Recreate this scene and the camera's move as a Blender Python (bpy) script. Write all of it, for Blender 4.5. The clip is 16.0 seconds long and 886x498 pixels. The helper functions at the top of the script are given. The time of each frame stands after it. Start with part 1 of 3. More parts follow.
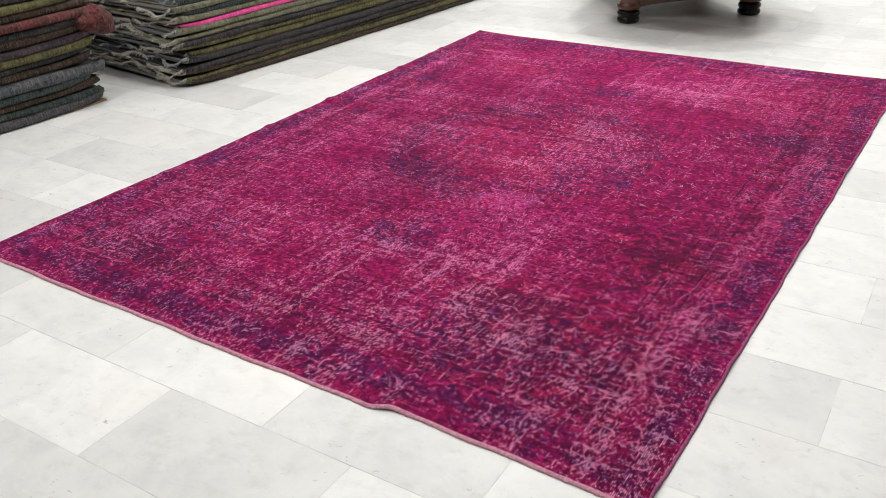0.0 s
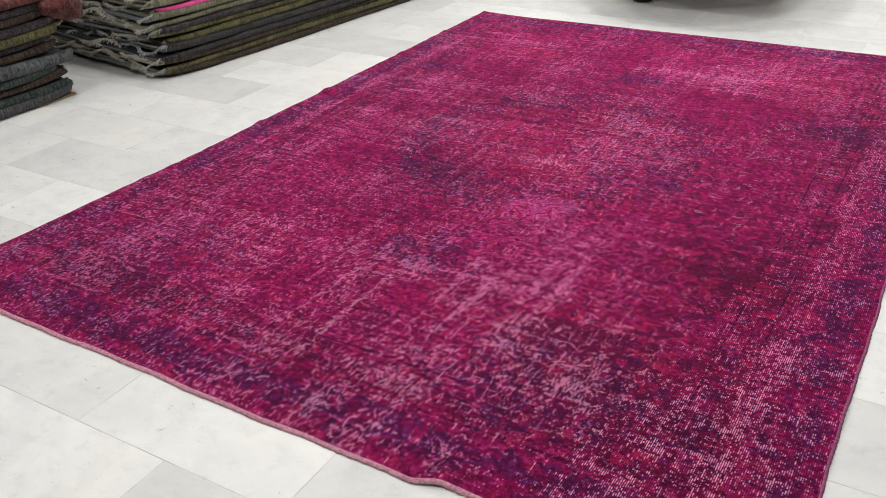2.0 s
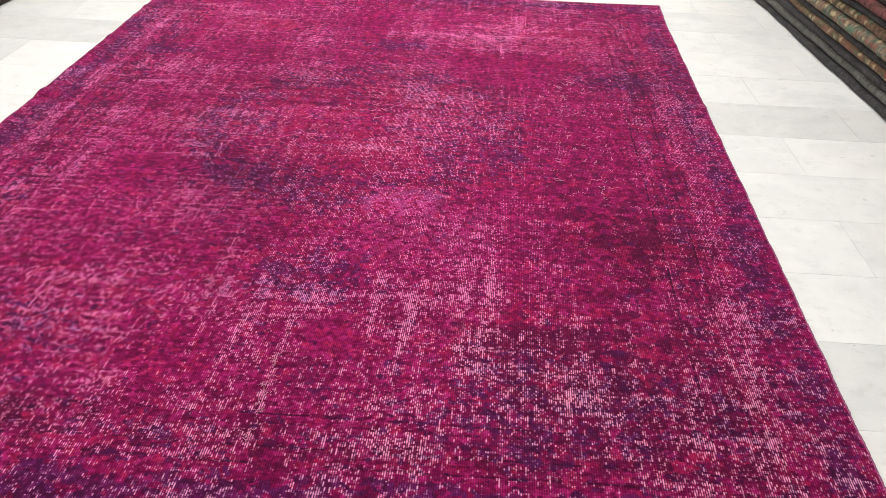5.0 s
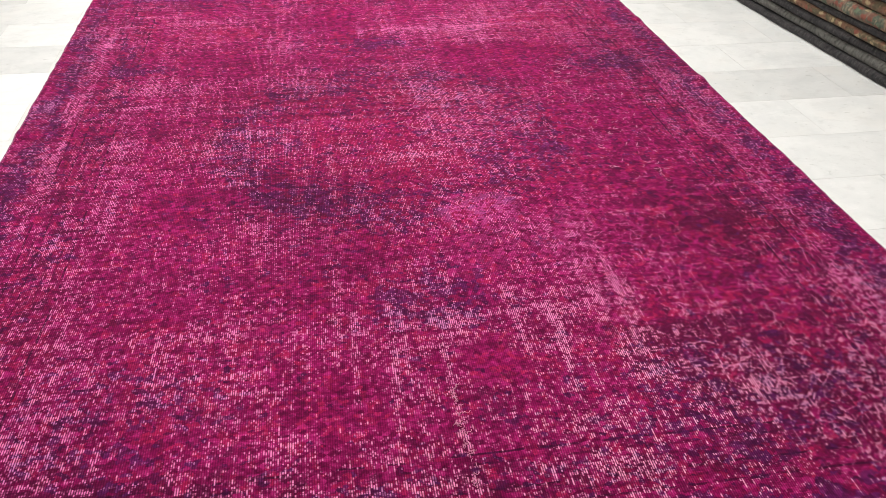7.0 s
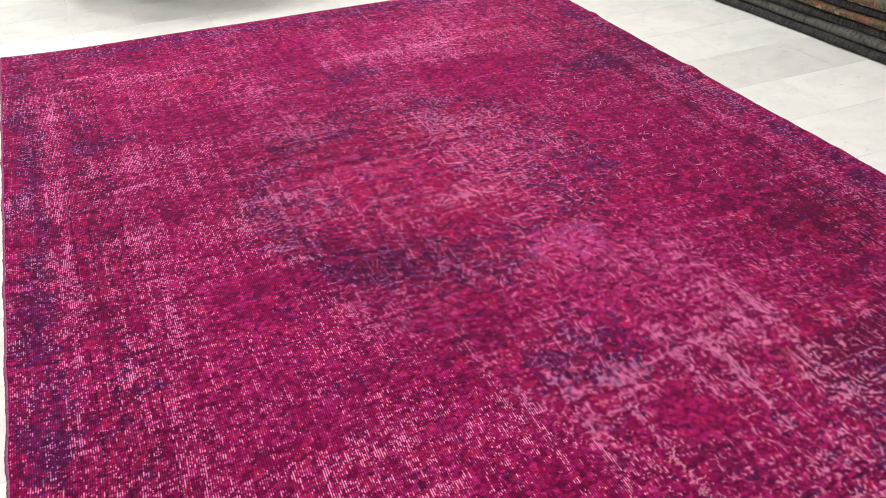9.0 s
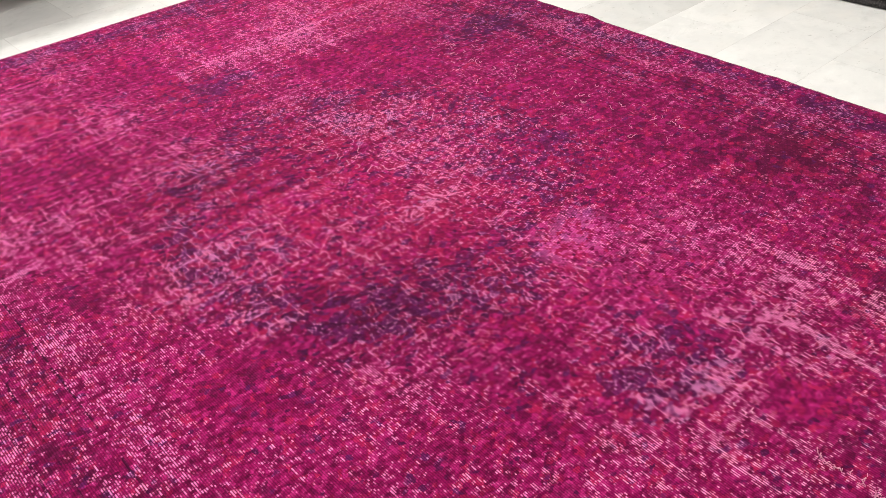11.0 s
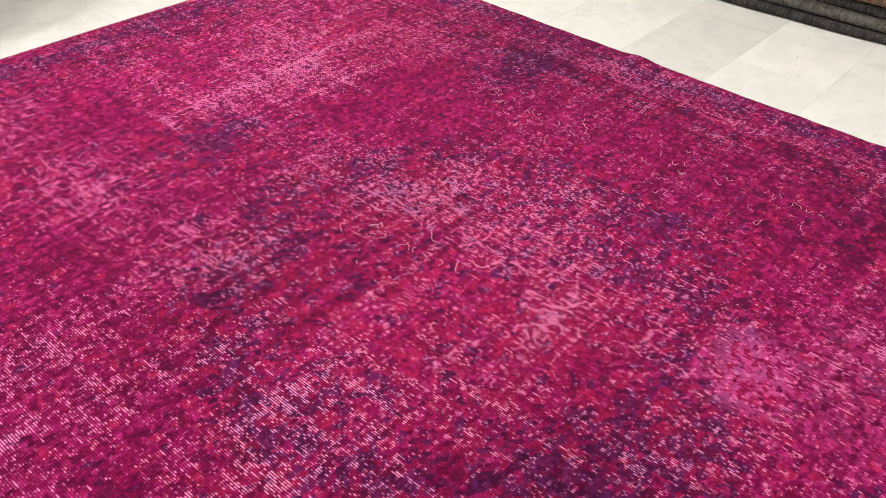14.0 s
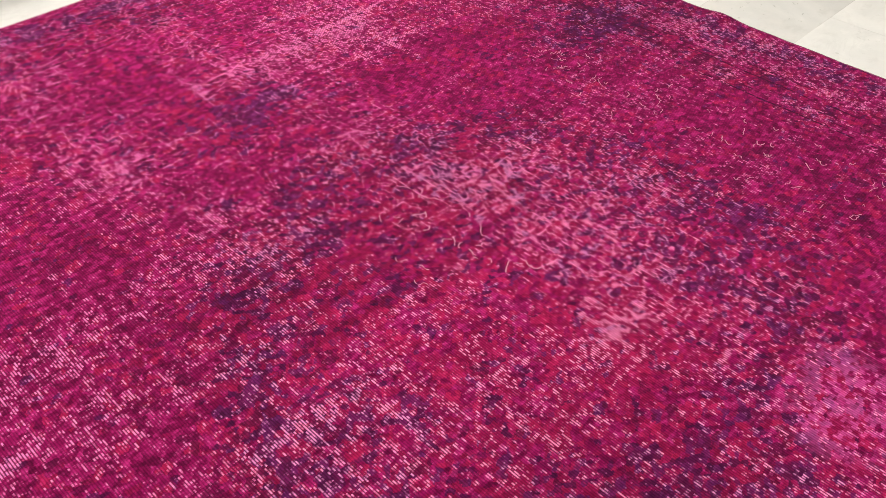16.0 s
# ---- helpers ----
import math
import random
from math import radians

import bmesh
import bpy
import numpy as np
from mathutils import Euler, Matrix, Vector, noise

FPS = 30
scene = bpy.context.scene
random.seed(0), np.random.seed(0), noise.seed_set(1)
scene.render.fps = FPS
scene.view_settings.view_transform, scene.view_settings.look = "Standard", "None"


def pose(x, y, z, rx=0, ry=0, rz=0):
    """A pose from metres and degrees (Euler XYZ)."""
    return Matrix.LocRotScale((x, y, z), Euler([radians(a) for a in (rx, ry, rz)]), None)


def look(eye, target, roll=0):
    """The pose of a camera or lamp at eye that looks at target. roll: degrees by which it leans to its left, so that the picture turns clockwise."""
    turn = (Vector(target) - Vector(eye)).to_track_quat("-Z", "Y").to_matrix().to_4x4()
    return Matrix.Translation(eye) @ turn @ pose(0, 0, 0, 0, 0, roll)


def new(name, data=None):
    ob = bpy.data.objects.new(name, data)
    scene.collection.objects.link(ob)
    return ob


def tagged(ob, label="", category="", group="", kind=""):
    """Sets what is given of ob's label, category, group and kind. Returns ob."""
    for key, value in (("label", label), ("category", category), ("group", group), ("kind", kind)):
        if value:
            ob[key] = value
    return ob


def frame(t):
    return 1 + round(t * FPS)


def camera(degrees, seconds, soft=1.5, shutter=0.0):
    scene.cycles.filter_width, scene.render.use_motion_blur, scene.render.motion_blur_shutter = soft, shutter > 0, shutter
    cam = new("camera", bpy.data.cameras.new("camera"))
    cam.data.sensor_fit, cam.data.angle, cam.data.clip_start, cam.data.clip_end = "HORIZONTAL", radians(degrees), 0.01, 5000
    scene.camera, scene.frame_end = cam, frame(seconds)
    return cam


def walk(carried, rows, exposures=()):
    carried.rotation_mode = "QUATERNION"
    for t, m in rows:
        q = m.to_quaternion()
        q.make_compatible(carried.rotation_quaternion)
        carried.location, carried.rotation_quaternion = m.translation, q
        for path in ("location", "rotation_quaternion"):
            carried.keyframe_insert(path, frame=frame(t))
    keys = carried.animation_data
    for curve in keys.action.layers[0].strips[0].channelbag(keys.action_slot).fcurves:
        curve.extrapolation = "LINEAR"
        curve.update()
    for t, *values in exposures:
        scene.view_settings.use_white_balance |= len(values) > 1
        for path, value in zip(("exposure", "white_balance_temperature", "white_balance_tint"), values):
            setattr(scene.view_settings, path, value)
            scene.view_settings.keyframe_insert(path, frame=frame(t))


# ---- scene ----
cam = camera(54.4, 16.0, soft=0.65)
PATH = [
    (0, (-0.014, -0.005, 1.409), (-0.972, 1.482, 0.475), -2.0),
    (0.5, (-0.068, 0.049, 1.379), (-1.055, 1.499, 0.418), -3.2),
    (1, (-0.151, 0.175, 1.346), (-1.165, 1.587, 0.356), -4.0),
    (1.5, (-0.256, 0.28, 1.333), (-1.261, 1.703, 0.35), -3.7),
    (2, (-0.386, 0.282, 1.315), (-1.291, 1.776, 0.342), -2.2),
    (2.5, (-0.544, 0.217, 1.289), (-1.33, 1.778, 0.316), -1.3),
    (3, (-0.642, 0.244, 1.288), (-1.304, 1.848, 0.294), -0.5),
    (3.5, (-0.813, 0.381, 1.255), (-1.277, 2.026, 0.216), -0.9),
    (3.7, (-0.872, 0.438, 1.243), (-1.256, 2.09, 0.184), -1.1),
    (5.8, (-1.544, 0.394, 1.26), (-1.488, 2.098, 0.216), 2.2),
    (6, (-1.626, 0.439, 1.258), (-1.55, 2.136, 0.202), 1.1),
    (6.5, (-1.786, 0.518, 1.265), (-1.626, 2.189, 0.179), 0.3),
    (7, (-1.945, 0.56, 1.257), (-1.641, 2.217, 0.179), 1.3),
    (7.5, (-2.166, 0.582, 1.299), (-1.775, 2.228, 0.232), 0.4),
    (8, (-2.304, 0.704, 1.284), (-1.869, 2.328, 0.2), -0.8),
    (8.5, (-2.413, 0.902, 1.28), (-1.9, 2.488, 0.176), -1.4),
    (9, (-2.538, 0.994, 1.29), (-1.888, 2.538, 0.197), -1.6),
    (9.2, (-2.61, 1.024, 1.286), (-1.893, 2.54, 0.197), -1.9),
    (11.3, (-2.821, 1.686, 1.233), (-1.734, 2.876, 0.049), -3.8),
    (11.5, (-2.864, 1.755, 1.237), (-1.728, 2.903, 0.057), -3.3),
    (12, (-2.89, 1.876, 1.231), (-1.703, 2.976, 0.056), -2.3),
    (12.5, (-2.783, 2.048, 1.187), (-1.593, 3.13, -0.002), -1.4),
    (13, (-2.701, 2.198, 1.176), (-1.532, 3.296, -0.019), -0.6),
    (13.5, (-2.725, 2.276, 1.172), (-1.554, 3.353, -0.04), 1.2),
    (14, (-2.766, 2.388, 1.186), (-1.535, 3.394, -0.028), 2.6),
    (14.5, (-2.799, 2.457, 1.184), (-1.579, 3.441, -0.058), 3.5),
    (15, (-2.816, 2.491, 1.165), (-1.666, 3.513, -0.114), 3.8),
    (15.5, (-2.757, 2.512, 1.173), (-1.686, 3.598, -0.121), 1.5),
    (16, (-2.57, 2.523, 1.156), (-1.505, 3.57, -0.174), 0.2),
]
EXPOSURES = [(0.0, -0.09, 6400, 10), (1.0, -0.10, 6400, 10), (1.5, -0.20, 6400, 10), (2.0, -0.27, 6400, 10), (2.5, -0.18, 6450, 10), (3.7, -0.12, 6500, 10), (5.8, 0.08, 6500, 10), (6.5, 0.05, 6500, 10),
             (8.5, -0.03, 6600, 10), (9.2, 0.0, 6600, 10), (11.5, 0.15, 6700, 10), (12.5, 0.04, 6750, 10), (14.0, 0.0, 6900, 10), (16.0, -0.03, 6950, 10)]
walk(cam, [(t, look(eye, target, roll)) for t, eye, target, roll in PATH], EXPOSURES)

# ---------------------------------------------------------------- world and lamps
ROOM = (-6.2, 3.4, -2.6, 9.4, 3.0)  # x0, x1, y0, y1, height
world = bpy.data.worlds.new("world")
scene.world = world
world.use_nodes = True
world.node_tree.nodes["Background"].inputs[0].default_value = (1.0, 0.97, 0.93, 1)
world.node_tree.nodes["Background"].inputs[1].default_value = 0.05
LAMP_WATTS = 26.8
LAMP_SPOTS = [(x, y) for x in (-3.6, -1.95, -0.3) for y in (1.2, 3.6, 6.0, 8.4)]


# ---------------------------------------------------------------- helpers
def part(name, bm, material, parent=None, label="", smooth=True):
    me = bpy.data.meshes.new(name)
    bm.to_mesh(me)
    bm.free()
    return link(name, me, material, parent, label, smooth)


def link(name, me, material, parent=None, label="", smooth=True):
    if material is not None and not me.materials:
        me.materials.append(material)
    if smooth:
        me.polygons.foreach_set("use_smooth", [True] * len(me.polygons))
    ob = new(name, me)
    if parent is not None:
        ob.parent = parent
    return tagged(ob, label)


def box(bm, x0, x1, y0, y1, z0, z1, bevel=0.0, segments=1):
    made = bmesh.ops.create_cube(bm, size=1)["verts"]
    for v in made:
        v.co = ((x0 + x1) / 2 + v.co.x * (x1 - x0), (y0 + y1) / 2 + v.co.y * (y1 - y0), (z0 + z1) / 2 + v.co.z * (z1 - z0))
    if bevel:
        edges = list({e for v in made for e in v.link_edges})
        bmesh.ops.bevel(bm, geom=edges, offset=bevel, segments=segments, affect="EDGES", profile=0.5)
    return bm


def lathe(bm, profile, steps=40, centre=(0, 0)):
    """A turned solid from (radius, height) pairs."""
    rings = []
    for r, z in profile:
        rings.append([bm.verts.new((centre[0] + r * math.cos(2 * math.pi * i / steps), centre[1] + r * math.sin(2 * math.pi * i / steps), z)) for i in range(steps)])
    for a, b in zip(rings, rings[1:]):
        for i in range(steps):
            bm.faces.new((a[i], a[(i + 1) % steps], b[(i + 1) % steps], b[i]))
    bm.faces.new(list(reversed(rings[0])))
    bm.faces.new(rings[-1])
    return bm


class Nodes:
    """Short ways to write node materials."""

    def __init__(self, name):
        self.material = bpy.data.materials.new(name)
        self.material.use_nodes = True
        self.tree = self.material.node_tree
        self.shader = self.tree.nodes["Principled BSDF"]

    def put(self, socket, value):
        if isinstance(value, bpy.types.NodeSocket):
            self.tree.links.new(value, socket)
        else:
            socket.default_value = value

    def set(self, **values):
        for key, value in values.items():
            self.put(self.shader.inputs[key.replace("_", " ")], value)

    def math(self, op, a, b=0.0, c=0.0, clamp=False):
        n = self.tree.nodes.new("ShaderNodeMath")
        n.operation, n.use_clamp = op, clamp
        for s, v in zip(n.inputs, (a, b, c)):
            self.put(s, v)
        return n.outputs[0]

    def add(self, a, b):
        return self.math("ADD", a, b)

    def mul(self, a, b):
        return self.math("MULTIPLY", a, b)

    def mad(self, a, b, c):
        return self.math("MULTIPLY_ADD", a, b, c)

    def step(self, x, low, high, to0=0.0, to1=1.0):
        n = self.tree.nodes.new("ShaderNodeMapRange")
        n.interpolation_type = "SMOOTHSTEP"
        for s, v in zip(n.inputs, (x, low, high, to0, to1)):
            self.put(s, v)
        return n.outputs[0]

    def mix(self, f, a, b, mode="MIX"):
        n = self.tree.nodes.new("ShaderNodeMix")
        n.data_type, n.blend_type, n.clamp_factor = "RGBA", mode, True
        self.put(n.inputs["Factor"], f)
        self.put(n.inputs[6], a)
        self.put(n.inputs[7], b)
        return n.outputs[2]

    def noise(self, vector, scale, detail=3.0, rough=0.55, distort=0.0, colour=False):
        n = self.tree.nodes.new("ShaderNodeTexNoise")
        self.put(n.inputs["Vector"], vector)
        n.inputs["Scale"].default_value, n.inputs["Detail"].default_value = scale, detail
        n.inputs["Roughness"].default_value, n.inputs["Distortion"].default_value = rough, distort
        return n.outputs["Color" if colour else "Fac"]

    def stretch(self, vector, x, y, z=1.0, offset=(0, 0, 0)):
        n = self.tree.nodes.new("ShaderNodeMapping")
        self.put(n.inputs["Vector"], vector)
        n.inputs["Scale"].default_value = (x, y, z)
        self.put(n.inputs["Location"], offset)
        return n.outputs[0]

    def coords(self, kind="Object"):
        return self.tree.nodes.new("ShaderNodeTexCoord").outputs[kind]

    def attribute(self, name):
        n = self.tree.nodes.new("ShaderNodeAttribute")
        n.attribute_name = name
        s = self.tree.nodes.new("ShaderNodeSeparateColor")
        self.tree.links.new(n.outputs["Color"], s.inputs[0])
        return s.outputs[0], s.outputs[1], s.outputs[2], n.outputs["Alpha"]

    def info(self, out="Random"):
        return self.tree.nodes.new("ShaderNodeObjectInfo").outputs[out]

    def bump(self, height, strength=0.3, distance=0.002):
        n = self.tree.nodes.new("ShaderNodeBump")
        n.inputs["Strength"].default_value, n.inputs["Distance"].default_value = strength, distance
        self.put(n.inputs["Height"], height)
        self.tree.links.new(n.outputs[0], self.shader.inputs["Normal"])


# ---------------------------------------------------------------- materials
def paint(name, colour, rough=0.6):
    m = Nodes(name)
    p = m.coords()
    m.set(Base_Color=m.mix(m.noise(p, 1.3, 4), colour, tuple(c * 0.9 for c in colour[:3]) + (1,)), Roughness=rough)
    m.bump(m.noise(p, 220, 2), 0.08)
    return m.material


def marble():
    m = Nodes("marble")
    p = m.coords("Object")
    seed = m.mul(m.info("Random"), 37.0)
    tone = m.info("Color")
    v = m.tree.nodes.new("ShaderNodeCombineXYZ")
    m.put(v.inputs[0], seed)
    m.put(v.inputs[1], m.mul(seed, 1.7))
    m.put(v.inputs[2], seed)
    q = m.stretch(p, 1, 1, 1, v.outputs[0])
    cloud = m.noise(q, 4.2, 6, 0.62, 0.6)
    vein = m.math("ABSOLUTE", m.add(m.noise(m.stretch(q, 1.0, 1.9), 3.4, 6, 0.6, 1.2), -0.5))
    vein = m.mul(m.step(vein, 0.035, 0.0), m.step(m.noise(q, 2.2, 2), 0.48, 0.66))
    speck = m.mul(m.step(m.noise(m.stretch(q, 1.0, 1.6), 34, 4, 0.65, 0.5), 0.63, 0.72), m.step(m.noise(q, 4, 2), 0.42, 0.60))
    mottle = m.noise(m.stretch(q, 1.0, 1.2), 17, 5, 0.68, 0.2)
    warm = m.noise(q, 2.6, 3, 0.6)
    colour = m.mix(m.step(cloud, 0.32, 0.72), (0.740, 0.742, 0.724, 1), (0.645, 0.654, 0.641, 1))
    colour = m.mix(m.mul(m.step(mottle, 0.50, 0.74), 0.55), colour, (0.56, 0.565, 0.545, 1))
    colour = m.mix(m.mul(m.step(mottle, 0.44, 0.26), 0.5), colour, (0.80, 0.795, 0.775, 1))
    colour = m.mix(m.mul(m.step(warm, 0.50, 0.68), 0.30), colour, (0.76, 0.73, 0.675, 1))
    colour = m.mix(m.mul(vein, 0.12), colour, (0.45, 0.46, 0.45, 1))
    colour = m.mix(m.mul(speck, 0.62), colour, (0.25, 0.26, 0.22, 1))
    colour = m.mix(1.0, colour, tone, "MULTIPLY")
    m.set(Base_Color=colour, Roughness=m.mad(cloud, 0.15, 0.36), IOR=1.5)
    return m.material


def grout():
    m = Nodes("grout")
    p = m.coords()
    m.set(Base_Color=m.mix(m.step(m.noise(p, 9, 4), 0.35, 0.6), (0.46, 0.455, 0.44, 1), (0.66, 0.65, 0.63, 1)), Roughness=0.85)
    return m.material


def rug_pile():
    """Overdyed worn pile: plain dye, flecks of the old pattern, and bare warps as pale broken cords where it is worn."""
    m = Nodes("overdyed_pile")
    wear, navy, red, bleach = m.attribute("field_a")
    lilac, solid, dark, _ = m.attribute("field_b")
    u, v, tone, margin = m.attribute("field_c")

    def plane(a, b):
        n = m.tree.nodes.new("ShaderNodeCombineXYZ")
        m.put(n.inputs[0], a)
        m.put(n.inputs[1], b)
        return n.outputs[0]

    p = plane(u, v)

    def grain(sx, sy, shift, detail=3.0, rough=0.6, distort=0.0):
        return m.add(m.noise(m.stretch(p, sx, sy, 1, (shift, shift * 1.7, 0)), 1.0, detail, rough, distort), -0.5)

    def petals(size, shift):
        """Soft patches of the old drawing: three random numbers a patch, and the nearness to its outline."""
        bent = plane(m.mad(grain(2.2 / size, 2.2 / size, shift, 2), size * 0.9, u), m.mad(grain(2.2 / size, 2.2 / size, shift + 3, 2), size * 0.9, v))
        q = m.stretch(bent, 1 / size, 1.1 / size, 1, (shift, shift, 0))
        n = m.tree.nodes.new("ShaderNodeTexVoronoi")
        n.feature, n.voronoi_dimensions = "SMOOTH_F1", "2D"
        m.put(n.inputs["Vector"], q)
        n.inputs["Scale"].default_value, n.inputs["Smoothness"].default_value = 1.0, 0.5
        s = m.tree.nodes.new("ShaderNodeSeparateColor")
        m.tree.links.new(n.outputs["Color"], s.inputs[0])
        return [m.add(c, -0.5) for c in (s.outputs[0], s.outputs[1], s.outputs[2])]

    blots = grain(12, 12, 1.0, 3, 0.6, 0.6)
    knots = grain(120, 150, 3.0, 2)
    rows = grain(24, 170, 2.0, 3)
    bands = grain(2.2, 60, 4.0, 3)
    cols = grain(70, 3.0, 6.0, 3)
    clump = grain(55, 66, 15.0, 2, 0.55)
    a0, a1, a2 = petals(0.030, 2.0)
    b0, b1, b2 = petals(0.013, 8.0)
    wob = m.noise(m.stretch(p, 6, 2, 1), 1.0, 2)
    along = m.mad(u, 1 / 0.0047, m.mul(wob, 0.6))
    index = m.math("FLOOR", along)
    off_axis = m.math("ABSOLUTE", m.add(m.math("SUBTRACT", along, index), -0.5))
    cord = m.step(off_axis, 0.42, 0.12)
    dash = m.add(m.noise(plane(m.mul(index, 3.17), m.mul(v, 56.0)), 1.0, 2, 0.6), -0.5)
    strand = m.add(m.noise(plane(m.mul(index, 7.7), m.mul(v, 12.0)), 1.0, 1), -0.5)
    bead = m.add(m.noise(plane(m.mul(index, 5.3), m.mul(v, 260.0)), 1.0, 1), -0.5)
    cell = m.tree.nodes.new("ShaderNodeTexWhiteNoise")
    cell.noise_dimensions = "2D"
    m.put(cell.inputs["Vector"], plane(index, m.math("FLOOR", m.mad(wob, 4.0, m.mul(v, 1 / 0.0062)))))
    knot = m.add(cell.outputs["Value"], -0.5)
    keep = m.math("SUBTRACT", 1.0, solid, clamp=True)
    # dye
    colour = m.mix(m.step(m.mad(cols, 0.6, m.mad(blots, 0.6, bands)), -0.2, 0.2), (0.140, 0.0022, 0.042, 1), (0.225, 0.0042, 0.072, 1))
    colour = m.mix(m.mul(m.step(m.mad(b2, 0.5, m.mad(clump, 0.8, m.mul(rows, 0.6))), -0.05, 0.36), 0.75), colour, (0.42, 0.018, 0.150, 1))
    colour = m.mix(m.mul(m.step(m.mad(b2, -0.5, m.mad(clump, -0.8, m.mul(knots, -0.5))), 0.04, 0.34), 0.72), colour, (0.064, 0.0018, 0.023, 1))
    # red blossoms, dark fillings and navy flecks of the old drawing
    redm = m.step(m.mad(a1, 0.65, m.mad(b1, 0.75, m.mad(blots, 0.5, red))), 0.18, 0.44)
    colour = m.mix(m.mul(redm, 0.68), colour, m.mix(m.step(b0, -0.2, 0.2), (0.215, 0.0050, 0.044, 1), (0.38, 0.011, 0.068, 1)))
    drawn = m.step(m.mad(a2, 0.75, m.mad(b2, 0.45, m.mad(knots, 0.4, dark))), 0.22, 0.50)
    colour = m.mix(m.mul(drawn, 0.78), colour, (0.058, 0.0028, 0.024, 1))
    for at, strength in ((0.180, 0.85), (0.203, 0.5), (0.224, 0.9), (0.262, 0.45), (0.288, 0.6), (0.314, 0.95)):
        off = m.math("ABSOLUTE", m.add(m.mad(blots, 0.012, margin), -at))
        seen = m.mul(m.step(off, 0.0042, 0.0014), m.step(m.mad(blots, 1.2, a0), -0.30, 0.0))
        colour = m.mix(m.mul(seen, strength), colour, (0.040, 0.0024, 0.020, 1))
    blue = m.step(m.mad(a0, 0.62, m.mad(b0, 0.85, m.mad(blots, 0.6, navy))), 0.18, 0.44)
    colour = m.mix(m.mul(blue, 0.80), colour, m.mix(m.step(b1, -0.2, 0.2), (0.044, 0.0044, 0.036, 1), (0.086, 0.0090, 0.078, 1)))
    # dye taken up by bare cotton
    lil = m.mul(lilac, m.step(m.mad(knot, 0.8, m.mad(b2, 0.9, m.mul(a2, 0.6))), -0.45, 0.25))
    colour = m.mix(lil, colour, (0.50, 0.070, 0.27, 1))
    # wear: the pile goes thin, then each warp shows as a pale broken cord with a dark furrow beside it
    w = m.mad(wear, 0.85, m.mad(cols, 1.1, m.mad(bands, 1.1, 0.03)))
    worn = m.add(w, m.mad(blots, 0.6, m.mad(clump, 1.05, m.mad(b1, 0.3, m.mad(knots, 0.7, m.mad(knot, 0.66, m.mul(rows, 0.55)))))))
    thin = m.mul(m.step(worn, 0.05, 1.1), keep)
    colour = m.mix(m.mul(thin, 0.30), colour, m.mix(blue, (0.50, 0.050, 0.215, 1), (0.20, 0.040, 0.18, 1)))
    bare = m.mul(m.mul(m.step(m.mad(dash, 1.5, m.mad(strand, 0.55, m.mad(bead, 0.25, worn))), 0.32, 0.86), 0.82), keep)
    pale = m.mix(m.step(redm, 0.2, 0.9), (0.76, 0.175, 0.42, 1), (0.80, 0.20, 0.41, 1))
    pale = m.mix(m.mul(blue, 0.55), pale, (0.50, 0.165, 0.43, 1))
    pale = m.mix(m.mul(bleach, 0.42), pale, (0.82, 0.40, 0.52, 1))
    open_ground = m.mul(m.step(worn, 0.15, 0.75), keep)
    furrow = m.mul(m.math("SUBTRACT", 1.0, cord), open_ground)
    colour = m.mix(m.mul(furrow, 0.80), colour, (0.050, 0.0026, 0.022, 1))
    colour = m.mix(m.mul(m.mad(cord, 0.74, 0.16), bare), colour, pale)
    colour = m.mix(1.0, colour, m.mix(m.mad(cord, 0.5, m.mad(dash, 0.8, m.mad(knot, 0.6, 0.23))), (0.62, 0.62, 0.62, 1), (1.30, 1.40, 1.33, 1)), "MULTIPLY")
    # tone field: darker and lighter areas over the whole pile
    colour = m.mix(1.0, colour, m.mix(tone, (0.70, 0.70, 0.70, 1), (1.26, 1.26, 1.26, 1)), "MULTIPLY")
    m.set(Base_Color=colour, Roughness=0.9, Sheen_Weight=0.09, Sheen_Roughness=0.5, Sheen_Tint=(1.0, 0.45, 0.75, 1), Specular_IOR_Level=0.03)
    m.bump(m.mad(clump, 1.0, m.mad(knots, 0.6, m.mul(m.mul(cord, bare), 0.5))), 0.15, 0.002)
    return m.material


def yarn(name, a, b, scale=90):
    m = Nodes(name)
    p = m.coords()
    n = m.noise(p, scale, 4, 0.65)
    m.set(Base_Color=m.mix(m.step(n, 0.3, 0.7), a, b), Roughness=0.9, Specular_IOR_Level=0.15)
    m.bump(n, 0.5, 0.003)
    return m.material


